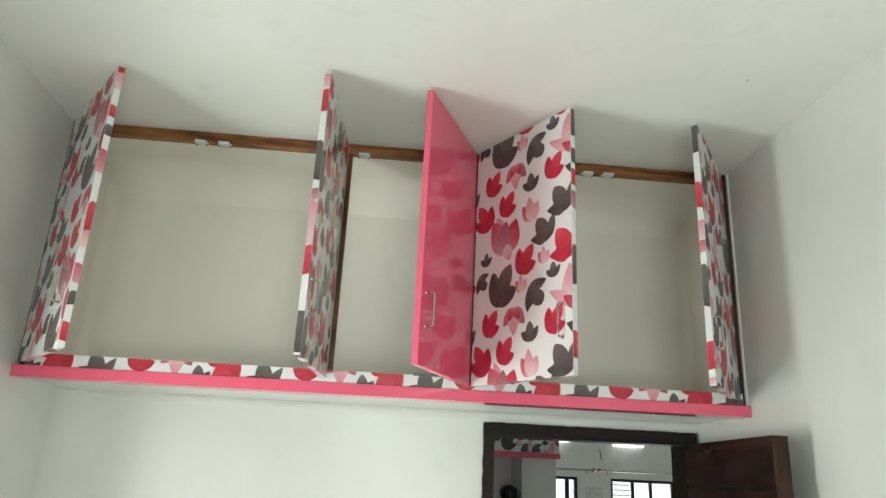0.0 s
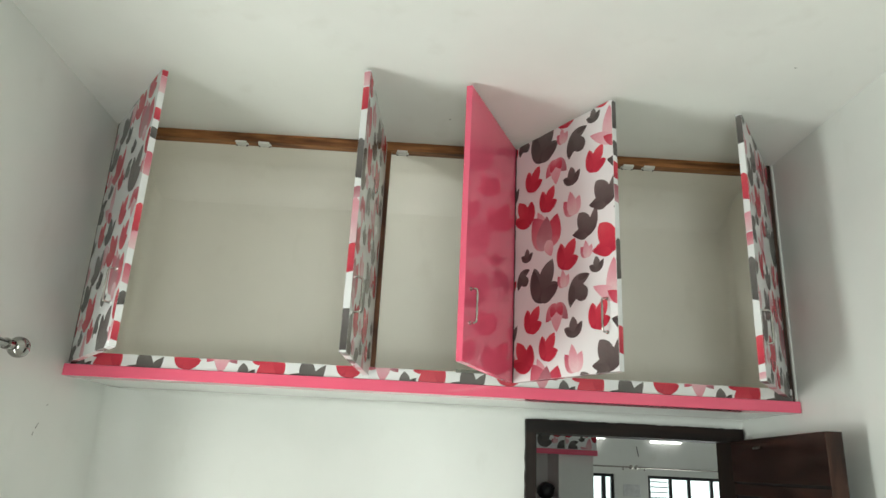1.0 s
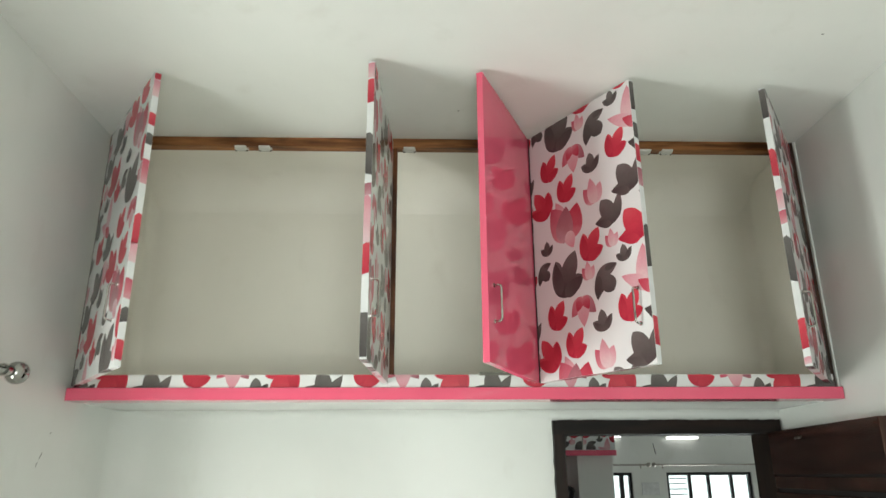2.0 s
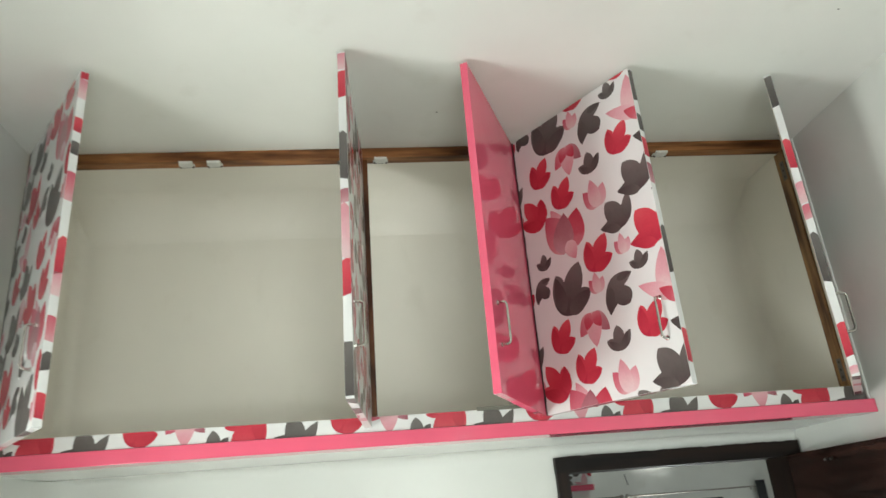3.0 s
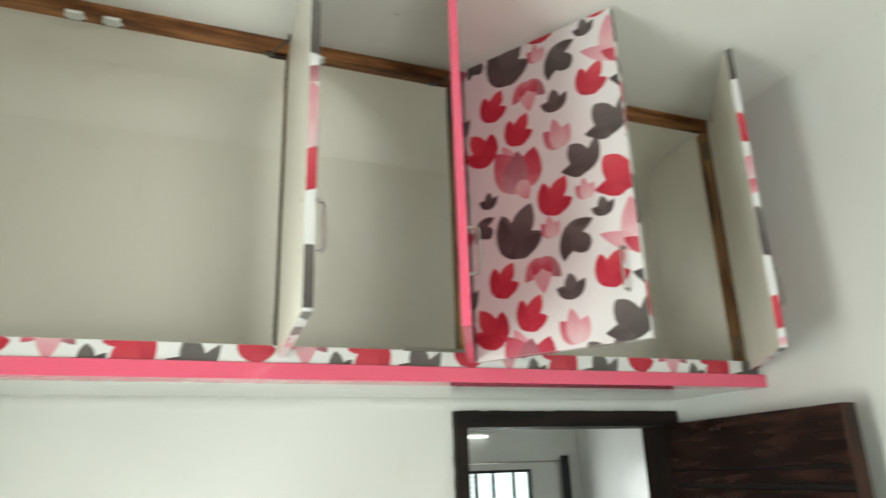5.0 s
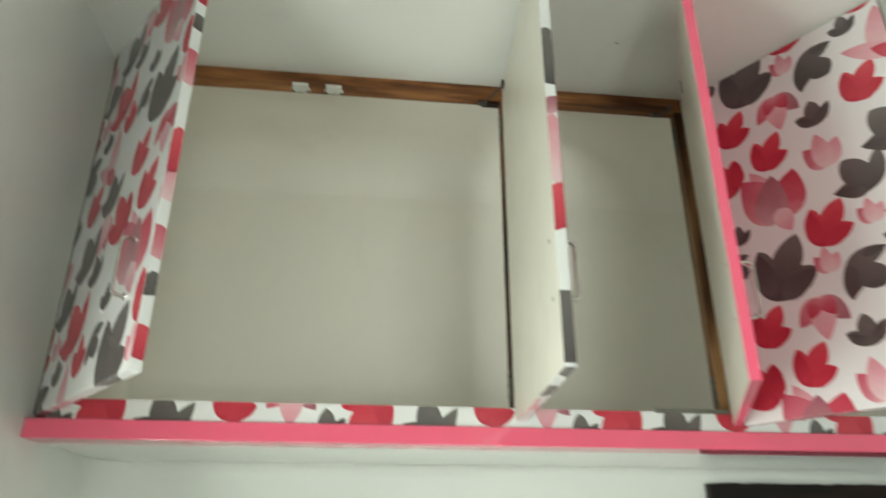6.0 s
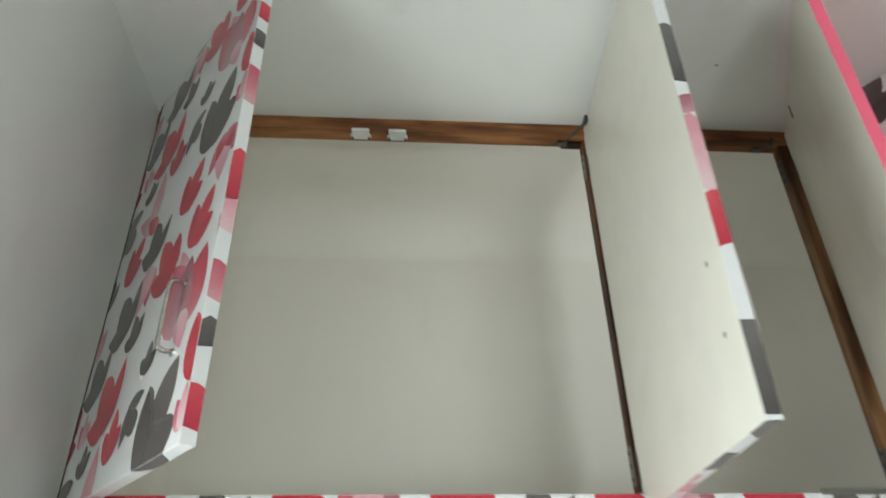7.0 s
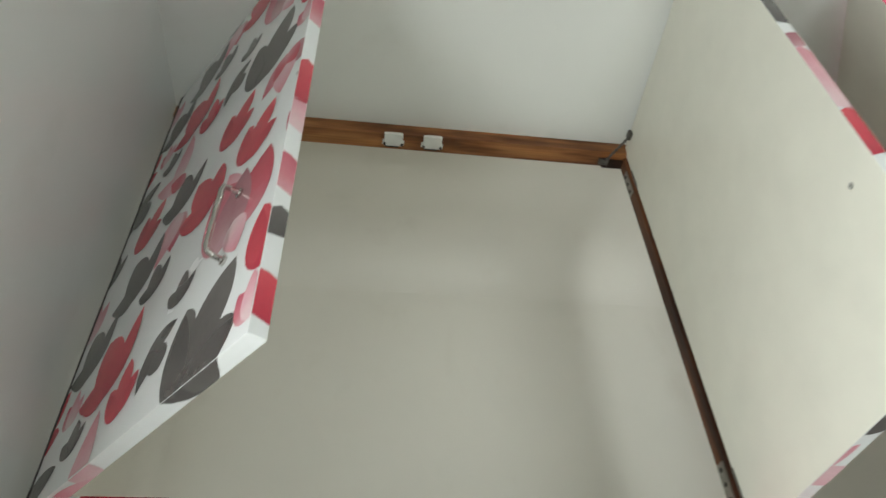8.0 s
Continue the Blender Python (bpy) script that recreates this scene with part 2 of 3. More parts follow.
VEIL = [(petal((0.02, -0.5), (-0.42, 0.30), 0.29), 3), (petal((0.02, -0.5), (0.50, 0.22), 0.27), 2), (petal((0, -0.52), (0.02, 0.60), 0.27), 2)]
VEIL_DOWN = [(petal((0, -0.42), (-0.56, 0.20), 0.24), 4), (petal((0, -0.42), (0.54, 0.18), 0.24), 3), (petal((0, -0.46), (0.0, 0.58), 0.29), 2), (petal((0.05, -0.45), (0.27, 0.04), 0.18), 5), (petal((-0.05, -0.45), (-0.27, 0.04), 0.18), 5)]
SPRAY = [(petal((0.05, -0.35), (0.12, 0.62), 0.21), 2), (petal((0.30, -0.40), (-0.55, 0.02), 0.17), 2), (petal((0.35, -0.48), (-0.10, -0.16), 0.14), 5)]
PEONY = [(petal((0.12, -0.42), (-0.40, 0.50), 0.34), 3), (petal((0.16, -0.40), (0.46, 0.40), 0.30), 5), (petal((-0.06, -0.45), (0.10, 0.42), 0.28), 4), (petal((0.1, -0.2), (0.25, -0.62), 0.16), 2)]


TONES = {id(TULIP): [((-0.04, -0.46), (0.52, -0.12), 0.17), ((-0.16, -0.40), (-0.29, 0.36), 0.15)], id(BUD): [((0.0, -0.40), (0.50, 0.20), 0.13), ((0.0, -0.40), (-0.48, 0.08), 0.13)],
         id(CUP): [((0.10, -0.50), (-0.58, -0.21), 0.15)], id(COMMA): [((-0.22, 0.20), (-0.27, -0.50), 0.14), ((0.0, 0.36), (0.46, 0.45), 0.10)]}


def single(shape, colour):
    """A flower of one colour, with its outer petals a tone deeper where they overlap."""
    return [(outline(shape), colour)] + [(petal(a, b, w), colour + 6) for a, b, w in TONES[id(shape)]]


RED, CHARCOAL = 0, 1
MOTIFS = [  # shapes, along and up the sheet, height, turn
    (single(TULIP, CHARCOAL), 0.144, 0.318, 0.142, 0), (single(TULIP, RED), 0.094, 0.198, 0.092, -4), (single(TULIP, RED), 0.168, 0.101, 0.091, -4),
    (single(TULIP, RED), 0.257, 0.389, 0.102, -6), (single(TULIP, RED), 0.388, 0.174, 0.091, -6), (single(CUP, RED), 0.435, 0.405, 0.108, 6),
    (single(CUP, CHARCOAL), 0.341, 0.471, 0.090, 4), (single(CUP, CHARCOAL), 0.420, 0.050, 0.098, 4), (single(COMMA, CHARCOAL), 0.307, 0.263, 0.100, -4),
    (single(COMMA, CHARCOAL), 0.046, 0.346, 0.070, -4), (single(BUD, CHARCOAL), 0.067, 0.424, 0.050, 0), (single(BUD, CHARCOAL), 0.388, 0.326, 0.051, 6),
    (single(BUD, CHARCOAL), 0.286, 0.145, 0.066, 6), (single(CUP, CHARCOAL), 0.497, 0.160, 0.085, -14), (single(TULIP, RED), 0.050, 0.072, 0.108, 62),
    (VEIL_DOWN, 0.212, 0.197, 0.092, 180), (VEIL, 0.243, 0.309, 0.054, 4), (VEIL, 0.346, 0.385, 0.052, 4), (VEIL, 0.284, 0.050, 0.080, 8),
    (PEONY, 0.154, 0.487, 0.140, 0), (SPRAY, 0.442, 0.259, 0.128, 0), (SPRAY, 0.143, 0.003, 0.110, 30), (single(BUD, CHARCOAL), 0.500, 0.500, 0.062, 20),
    (single(TULIP, RED), 0.508, 0.335, 0.073, 30), (VEIL, 0.505, 0.070, 0.080, 150),
]


STRIP_MOTIFS = [m for m in MOTIFS if not (m[1] == 0.388)] + [(single(TULIP, RED), 0.376, 0.174, 0.112, 180)]


def clipped(poly, lo, hi):
    """The polygon cut to a rectangle."""
    for axis in (0, 1):
        for edge, keep in ((lo[axis], 1), (hi[axis], -1)):
            out = []
            for i, p in enumerate(poly):
                q = poly[i - 1]
                pin, qin = (p[axis] - edge) * keep >= 0, (q[axis] - edge) * keep >= 0
                if pin != qin:
                    t = (edge - q[axis]) / (p[axis] - q[axis])
                    out.append(q + (p - q) * t)
                if pin:
                    out.append(p)
            poly = out
            if len(poly) < 3:
                return []
    return poly


def print_on(verts, faces, slots, lo, hi, place, motifs=MOTIFS):
    """Adds the print of the sheet's rectangle lo..hi; place(u, v, lift) gives the point on the surface."""
    for k, (shapes, mu, mv, height, turn) in enumerate(motifs):
        c, s = math.cos(radians(turn)) * height, math.sin(radians(turn)) * height
        for iu in range(math.floor((lo[0] - mu - 0.12) / PU), math.ceil((hi[0] - mu + 0.12) / PU) + 1):
            for iv in range(math.floor((lo[1] - mv - 0.12) / PV), math.ceil((hi[1] - mv + 0.12) / PV) + 1):
                for j, (pts, colour) in enumerate(shapes):
                    at = [Vector((mu + iu * PU + c * p.x - s * p.y, mv + iv * PV + s * p.x + c * p.y, p.z, p.w)) for p in pts]
                    cut = clipped(at, lo, hi)
                    if len(cut) < 3:
                        continue
                    lift = 0.00012 + 0.00006 * j + 0.00025 * (k % 3)
                    n0 = len(verts)
                    verts.extend(place(p.x - lo[0], p.y - lo[1], lift) for p in cut)
                    faces.append(tuple(range(n0, n0 + len(cut))))
                    slots.append((colour, [(p.z, p.w) for p in cut]))


def print_part(name, verts, faces, slots, parent, label):
    me = bpy.data.meshes.new(name)
    me.from_pydata(verts, [], faces)
    for mt in PRINT:
        me.materials.append(mt)
    layer = me.uv_layers.new(name="petal")
    for f, (colour, coords) in zip(me.polygons, slots):
        f.material_index = colour
        for k, at in zip(f.loop_indices, coords):
            layer.data[k].uv = at
    ob = new(name, me)
    ob.parent = parent
    ob["label"], ob["kind"] = label, "stuff"
    return ob


# ---------------------------------------------------------------- the room
RW, WY, CZ = 2.458, 0.44, 3.042      # right wall, back wall, ceiling
YB = -3.5                            # wall behind the camera
setting("floor", box((-0.25, YB - 0.15, -0.12), (6.2, 6.8, 0.0)), FLOOR, "pale polished tile floor", "floor")
setting("ceiling", box((-0.25, YB - 0.15, CZ), (6.2, 6.8, CZ + 0.14)), CEIL, "plain white painted ceiling", "ceiling")

wl = bmesh.new()
y0, y1, z0, z1 = WIN_Y - WIN_W / 2, WIN_Y + WIN_W / 2, WIN_Z - WIN_H / 2, WIN_Z + WIN_H / 2
add_box(wl, (-0.23, YB, 0), (0, y0, CZ))
add_box(wl, (-0.23, y1, 0), (0, WY, CZ))
add_box(wl, (-0.23, y0, 0), (0, y1, z0))
add_box(wl, (-0.23, y0, z1), (0, y1, CZ))
setting("wall_west", wl, WALL, "white painted plaster wall with faint scuffs", "wall")
setting("wall_east", box((RW, YB, 0), (RW + 0.12, WY, CZ)), WALL, "white painted plaster wall", "wall")
# unseen wall; its opening is added to go with the south fill lamp
ws = bmesh.new()
add_box(ws, (-0.23, YB - 0.12, 0), (0.95, YB, CZ))
add_box(ws, (1.75, YB - 0.12, 0), (RW + 0.12, YB, CZ))
add_box(ws, (0.95, YB - 0.12, 0), (1.75, YB, 1.0))
add_box(ws, (0.95, YB - 0.12, 2.2), (1.75, YB, CZ))
setting("wall_south", ws, WALL, "white painted plaster wall with an opening added for fill light", "wall")

DX0, DX1, DTOP = 1.632, 2.398, 2.036   # clear door opening
wb = bmesh.new()
add_box(wb, (-0.15, WY, 0), (1.60, WY + 0.12, CZ))
add_box(wb, (RW - 0.02, WY, 0), (6.0, WY + 0.12, CZ))
add_box(wb, (1.60, WY, 2.085), (RW - 0.02, WY + 0.12, CZ))
setting("wall_north", wb, WALL, "white painted wall with a doorway", "wall")

# shelf slab of the loft with its enamelled underside
sl = bmesh.new()
add_box(sl, (0, 0.078, 2.124), (RW, WY, 2.156))
setting("loft_slab", sl, SOFFIT, "thin white painted concrete loft slab", "slab")


def cove(name, a, b, n1, n2, r, mt, label="soft plaster corner"):
    """A concave plaster fillet along the corner a..b; n1, n2 point into the room along the two surfaces."""
    a, b, n1, n2 = Vector(a), Vector(b), Vector(n1), Vector(n2)
    off = (n1 + n2) * 0.0001
    rows = []
    for e in (a, b):
        c = e + (n1 + n2) * r
        rows.append([c - (n1 * math.cos(t) + n2 * math.sin(t)) * r + off for t in (k * math.pi / 32 for k in range(17))])
    n = len(rows[0])
    flip = (b - a).cross(n1).dot(n2) < 0
    me = bpy.data.meshes.new(name)
    faces = [(k, k + 1, n + k + 1, n + k) if flip else (n + k, n + k + 1, k + 1, k) for k in range(n - 1)]
    me.from_pydata(rows[0] + rows[1], [], faces)
    for p in me.polygons:
        p.use_smooth = True
    me.materials.append(mt)
    return tagged(new(name, me), label, "cove", kind="structure")


X, Y, Z = (1, 0, 0), (0, 1, 0), (0, 0, 1)
NX, NY, NZ = (-1, 0, 0), (0, -1, 0), (0, 0, -1)
cove("trim", (0, WY, 0), (0, WY, 2.123), X, NY, 0.12, WALL_MATTE)
cove("trim", (0.0, WY, 2.124), (1.585, WY, 2.124), NY, NZ, 0.030, WALL_MATTE)
cove("trim", (1.585, WY, 2.124), (RW, WY, 2.124), NY, NZ, 0.030, SOFFIT)


cove("trim", (0.003, WY - 0.005, CZ - 0.003), (RW - 0.003, WY - 0.005, CZ - 0.003), NY, NZ, 0.155, INNER)


cove("trim", (0.0032, WY - 0.0095, 2.158), (0.0032, WY - 0.0095, CZ - 0.004), X, NY, 0.045, INNER)
cove("trim", (RW - 0.0032, WY - 0.0095, 2.158), (RW - 0.0032, WY - 0.0095, CZ - 0.004), NX, NY, 0.045, INNER)


def window_unit(name, y_axis, a0, a1, b0, b1, at, bars, label, sill=True):
    """A window filling an opening a0..a1 by b0..b1; y_axis: the opening runs along y, else along x."""
    w = tagged(new(name), label, "window", kind="structure")

    def put(nm, alo, ahi, blo, bhi, d0, d1, mt, bev=0.002):
        lo, hi = ((d0, alo, blo), (d1, ahi, bhi)) if y_axis else ((alo, d0, blo), (ahi, d1, bhi))
        return part(nm, box(lo, hi, bev), mt, w)
    t = 0.035
    put("window_frame", a0, a1, b1 - t, b1, at, at + 0.05, BLACK)
    put("window_frame", a0, a1, b0, b0 + t, at, at + 0.05, BLACK)
    put("window_frame", a0, a0 + t, b0 + t, b1 - t, at, at + 0.05, BLACK)
    put("window_frame", a1 - t, a1, b0 + t, b1 - t, at, at + 0.05, BLACK)
    for f, width in bars:
        c = a0 + (a1 - a0) * f
        put("mullion", c - width / 2, c + width / 2, b0 + t, b1 - t, at + 0.005, at + 0.045, BLACK)
    pane = put("pane", a0 + t, a1 - t, b0 + t, b1 - t, at + 0.022, at + 0.027, GLASS, 0)
    pane.visible_shadow = False
    return w


window_unit("window_1", True, y0, y1, z0, z1, -0.19, [(0.5, 0.03)], "black framed window with clear glass")
# unseen south window and glowing sheet, added around the fill lamp
window_unit("south_fill_window", False, 0.95, 1.75, 1.0, 2.2, YB - 0.08, [(0.5, 0.03)], "black framed window with clear glass")
setting("backdrop", box((-0.8, YB - 1.3, -0.2), (2.8, YB - 1.25, 3.4)), OUTSIDE, "bright overcast daylight outside", "backdrop")
setting("backdrop", box((-1.3, -4.6, -0.5), (-1.25, 1.0, 3.4)), OUTSIDE, "bright overcast daylight outside", "backdrop")

# ---------------------------------------------------------------- loft cabinet
cab = thing("loft_cabinet", "wall-to-wall loft cabinet with five open floral and pink shutters", "cabinet", at=(0, 0, 2.12))


def cab_part(name, bm, mt, label="", parent=None):
    bmesh.ops.translate(bm, verts=bm.verts, vec=(0, 0, -2.12))
    return part(name, bm, mt, parent or cab, label)


cab_part("top_rail", box((0.001, 0.019, 3.007), (2.433, 0.060, CZ - 0.001), 0.0015), RAIL_WOOD, "knotty reddish-brown timber rail")
for x0, x1, yf, mt in ((0.001, 0.034, 0.036, POST_WOOD), (0.974, 1.012, 0.032, POST_WOOD), (1.451, 1.502, 0.030, PALE_WOOD), (2.415, 2.433, 0.030, PALE_WOOD)):
    cab_part("post", box((x0, yf, 2.199 if x0 > 0.1 else 2.159), (x1, 0.078 if x0 > 2 else 0.060, 3.007), 0.0015), mt, "rough timber post")
# this strip's dark colour stands in for the shade of the gap
cab_part("side_filler", box((2.4335, 0.022, 2.159), (2.450, 0.060, CZ - 0.001), 0.001), GAP_SHADE, "filler strip darkened for the shaded gap beside the wall")
cab_part("side_filler", box((2.4505, 0.014, 2.159), (RW - 0.0005, 0.060, CZ - 0.001), 0.001), WALL_MATTE, "white plaster fillet beside the wall")
cab_part("bottom_rail", box((0.036, 0.003, 2.159), (2.433, 0.058, 2.199), 0.001), PRINT_WHITE, "bottom rail faced with floral laminate")
cab_part("fascia", box((0.001, -0.004, 2.120), (RW - 0.003, 0.077, 2.158), 0.0015), PINK, "glossy pink laminate edge")
v, f, s = [], [], []
print_on(v, f, s, (0.277, 0.152), (0.241 + 2.431, 0.1915), lambda a, b, h: (0.037 + a, 0.003 - h, 2.159 - 2.12 + b), STRIP_MOTIFS)
print_part("floral_print", v, f, s, cab, "red, pink and charcoal tulip print")
cab_part("laminate_offcut", box((1.285, -0.001, 2.196), (1.451, 0.004, 2.2055), 0.0005), LIP, "loose grey laminate lip")
bp = bmesh.new()
prof = [(WY - 0.009, 2.157), (WY - 0.009, 2.83)] + [(WY - 0.009 + 0.0015 * (1 - math.cos(math.pi * k / 8)) / 2, 2.83 + 0.055 * k / 8) for k in range(1, 9)] + [(WY - 0.0075, CZ - 0.001)]
rows = [[bp.verts.new((x, y, z)) for y, z in prof] for x in (0.0032, RW - 0.0032)]
for k in range(len(prof) - 1):
    fc = bp.faces.new((rows[0][k], rows[1][k], rows[1][k + 1], rows[0][k + 1]))
    fc.smooth = False
rim = [bp.verts.new((x, WY - 0.0005, z)) for x in (0.0032, RW - 0.0032) for z in (2.157, CZ - 0.001)]
bp.faces.new((rim[0], rim[1], rim[3], rim[2]))
bp.faces.new((rim[0], rim[2], rows[1][0], rows[0][0]))
bp.faces.new((rim[3], rim[1], rows[0][-1], rows[1][-1]))
bp.faces.new([rim[1], rim[0]] + rows[0])
bp.faces.new([rim[2], rim[3]] + rows[1][::-1])
bmesh.ops.recalc_face_normals(bp, faces=bp.faces)
cab_part("back_panel", bp, INNER, "cream painted inner back with an uneven band")
for a, b in ((0.0005, 0.003), (RW - 0.003, RW - 0.0005)):
    cab_part("side_panel", box((a, 0.061, 2.157), (b, WY - 0.001, CZ - 0.001)), INNER, "cream painted inner side")
# added panel, paler than the ceiling paint, to brighten the shaded top
cab_part("top_panel", box((0.0035, 0.061, CZ - 0.003), (RW - 0.0035, WY - 0.0055, CZ - 0.001)), INNER, "added inner top panel, paler to lift its shaded tone")


def catch_bm(x):
    bm = box((x - 0.020, 0.014, 2.9985), (x + 0.020, 0.046, 3.0068), 0.002)
    add_box(bm, (x - 0.0235, 0.034, 3.0015), (x + 0.0235, 0.045, 3.0068), 0.001)
    add_box(bm, (x - 0.014, 0.012, 2.9965), (x + 0.014, 0.0165, 3.0045), 0.001)
    return bm


def catch_shade(x):
    """Dark strip that stands for the shade between a catch and the rail."""
    return box((x - 0.017, 0.0445, 3.0005), (x + 0.012, 0.0505, 3.0066), 0.0008)


for x in (0.457, 0.541, 1.054, 1.905, 1.985):
    k = cab_part("door_catch", catch_bm(x), PLASTIC, "small white plastic roller catch")
    cab_part("shade_strip", catch_shade(x), DARK, "dark strip for the shade above the catch", k)
    for d in (-0.0185, 0.0185):
        cab_part("screw", add_tube(bmesh.new(), (x + d, 0.040, 2.9955), (x + d, 0.040, 3.003), 0.0028, 8), DARK, "", k)

T = 0.019


def shutter(name_label, hinge, degrees, width, side, offset, pink=False, handle_at=0.045, z=(2.170, 3.028), slot=False, screws=False, low=0.115, tail=0.0, edge=(), gap_dark=0.0):
    """A hinged shutter: side 1 has its hinge on the left, -1 on the right. Its inner face lies on the hinge line."""
    h = z[1] - z[0]
    body = box((0 if side > 0 else -width, -T, 0), (width if side > 0 else tail, 0, h), 0.0006)
    for fc in body.faces:
        fc.material_index = 1 if fc.normal.y > 0.5 else 0
    d = part("shutter", body, [PINK if pink else PRINT_WHITE, CREAM], cab, name_label)
    d.matrix_local = pose(hinge[0], hinge[1], z[0] - 2.12, 0, 0, degrees)
    if not pink:
        vs, fs, ss = [], [], []
        x0 = 0 if side > 0 else -width
        ou, ov = offset
        e = 0.0003
        print_on(vs, fs, ss, (ou + x0 + e, ov + e), (ou + x0 + width - e, ov + h - e), lambda a, b, l: (x0 + e + a, -T - l, e + b))
        for lo, hi, colour, lean in edge:      # printed strip on the free edge
            n0, xe = len(vs), side * (width + 0.0003)
            vs.extend([(xe, -e, lo), (xe, e - T, lo + lean), (xe, e - T, hi + lean), (xe, -T / 2, hi + abs(lean)), (xe, -e, hi)])
            fs.append(tuple(range(n0, n0 + 5)))
            ss.append((colour, [(0, 0.1), (0, 0.1), (0, 0.9), (0, 0.9), (0, 0.9)]))
        print_on(vs, fs, ss, (ou + x0 + e, ov - T + e), (ou + x0 + width - e, ov - e), lambda a, b, l: (x0 + e + a, -e - b, -l))
        print_part("floral_print", vs, fs, ss, d, "red, pink and charcoal tulip print")
    # ragged dark strip painted in for the shadow gap along the hinge
    if gap_dark:
        rnd = random.Random(round(width * 1000))
        be = bmesh.new()
        for k in range(24):
            b0, b1 = h * k / 24, h * (k + 1) / 24
            add_box(be, (min(0, side * gap_dark) - 0.001, -T - 0.0012 - rnd.uniform(0, 0.0006), b0), (max(0, side * gap_dark) + rnd.uniform(-0.0012, 0.0012), -T + 0.004, b1))
        part("hinge_gap_shade", be, DARK, d, "ragged dark strip for the shaded hinge gap")
    # D-shaped wire handle
    hx = side * (width - handle_at)
    hb = bmesh.new()
    b0, b1, out, r = low, low + 0.100, -T - 0.022, 0.0034
    bend = 0.009
    pts = [(hx, -T, b0), (hx, out + bend, b0), (hx, out + 0.002, b0 + 0.003), (hx, out, b0 + bend), (hx, out, b1 - bend), (hx, out + 0.002, b1 - 0.003), (hx, out + bend, b1), (hx, -T, b1)]
    for p, q in zip(pts, pts[1:]):
        add_tube(hb, p, q, r, 10)
    for p in pts[1:-1]:
        add_ball(hb, p, r)
    for b in (b0, b1):
        add_tube(hb, (hx, -T, b), (hx, -T - 0.003, b), 0.006, 12)
    part("handle", hb, STEEL, d, "slim chrome D-handle")
    if screws:
        for b in (b0, b1):
            part("screw", add_tube(bmesh.new(), (hx, -0.001, b), (hx, 0.0010, b), 0.0042, 10), SCREW_HEAD, d)
            part("screw_slot", box((hx - 0.0020, 0.0008, b - 0.0005), (hx + 0.0020, 0.0013, b + 0.0005)), DARK, d, "dark screw recess")
    # concealed spring hinges near both ends
    for b in (0.075, h - 0.10):
        hg = box((side * 0.003 + tail - 0.0018, -0.008, b - 0.026), (side * 0.003 + tail + 0.0018, 0.0025 if tail else 0.0035, b + 0.026), 0.0008)
        part("hinge_barrel", hg, IRON, d, "dark steel hinge barrel")
    if slot:
        # dark raised strip that stands for the slot's dark inside
        part("stay_slot", box((side * 0.11 - 0.003, -0.001, h - 0.055), (side * 0.11 + 0.003, 0.0015, h - 0.022), 0.0005), DARK, d, "dark strip for a narrow slot")
    return d


LAB = "floral laminate shutter with cream inner face, standing open"
shutter(LAB, (0.034, 0.002), -53.9, 0.5010, 1, (-0.251, 0.266), z=(2.163, 3.028), handle_at=0.082, low=0.134, gap_dark=0.004,
        edge=((0.016, 0.067, 0, 0.004), (0.119, 0.154, 1, -0.004), (0.177, 0.231, 3, 0.005), (0.279, 0.332, 2, 0.004), (0.335, 0.417, 0, -0.005), (0.508, 0.581, 3, 0.004), (0.628, 0.662, 1, 0.004), (0.690, 0.728, 0, 0.004), (0.784, 0.838, 2, 0.003), (0.842, 0.862, 6, 0.0)))
shB = shutter(LAB, (0.976, -0.002), 86.2, 0.480, -1, (0.085, 0.273), screws=True, low=0.120, tail=0.029,
              edge=((0.006, 0.119, 1, 0.0), (0.219, 0.301, 0, 0.006), (0.309, 0.437, 2, -0.006), (0.440, 0.474, 4, 0.004), (0.505, 0.626, 1, -0.004), (0.722, 0.796, 0, 0.005), (0.803, 0.850, 2, 0.003)))
shutter("glossy pink laminate shutter with cream inner face, standing open", (1.457, -0.002), 65.0, 0.469, -1, (0, 0), pink=True, handle_at=0.045, slot=True, screws=True, tail=0.026)
shutter(LAB, (1.492, 0.002), -58.3, 0.466, 1, (0.0, 0.0), handle_at=0.040, gap_dark=0.005,
        edge=((0.049, 0.127, 0, 0.004), (0.272, 0.391, 1, -0.005), (0.509, 0.565, 4, 0.004), (0.586, 0.641, 0, 0.004), (0.662, 0.711, 1, 0.005), (0.760, 0.853, 1, -0.003)))
shutter(LAB, (2.412, 0.018), 54.2, 0.462, -1, (0.21, 0.30), slot=True, gap_dark=0.004,
        edge=((0.004, 0.022, 2, 0.004), (0.046, 0.128, 0, 0.005), (0.242, 0.370, 1, -0.006), (0.410, 0.450, 3, 0.004), (0.455, 0.515, 2, 0.005), (0.565, 0.648, 0, -0.005), (0.754, 0.852, 1, 0.003)))


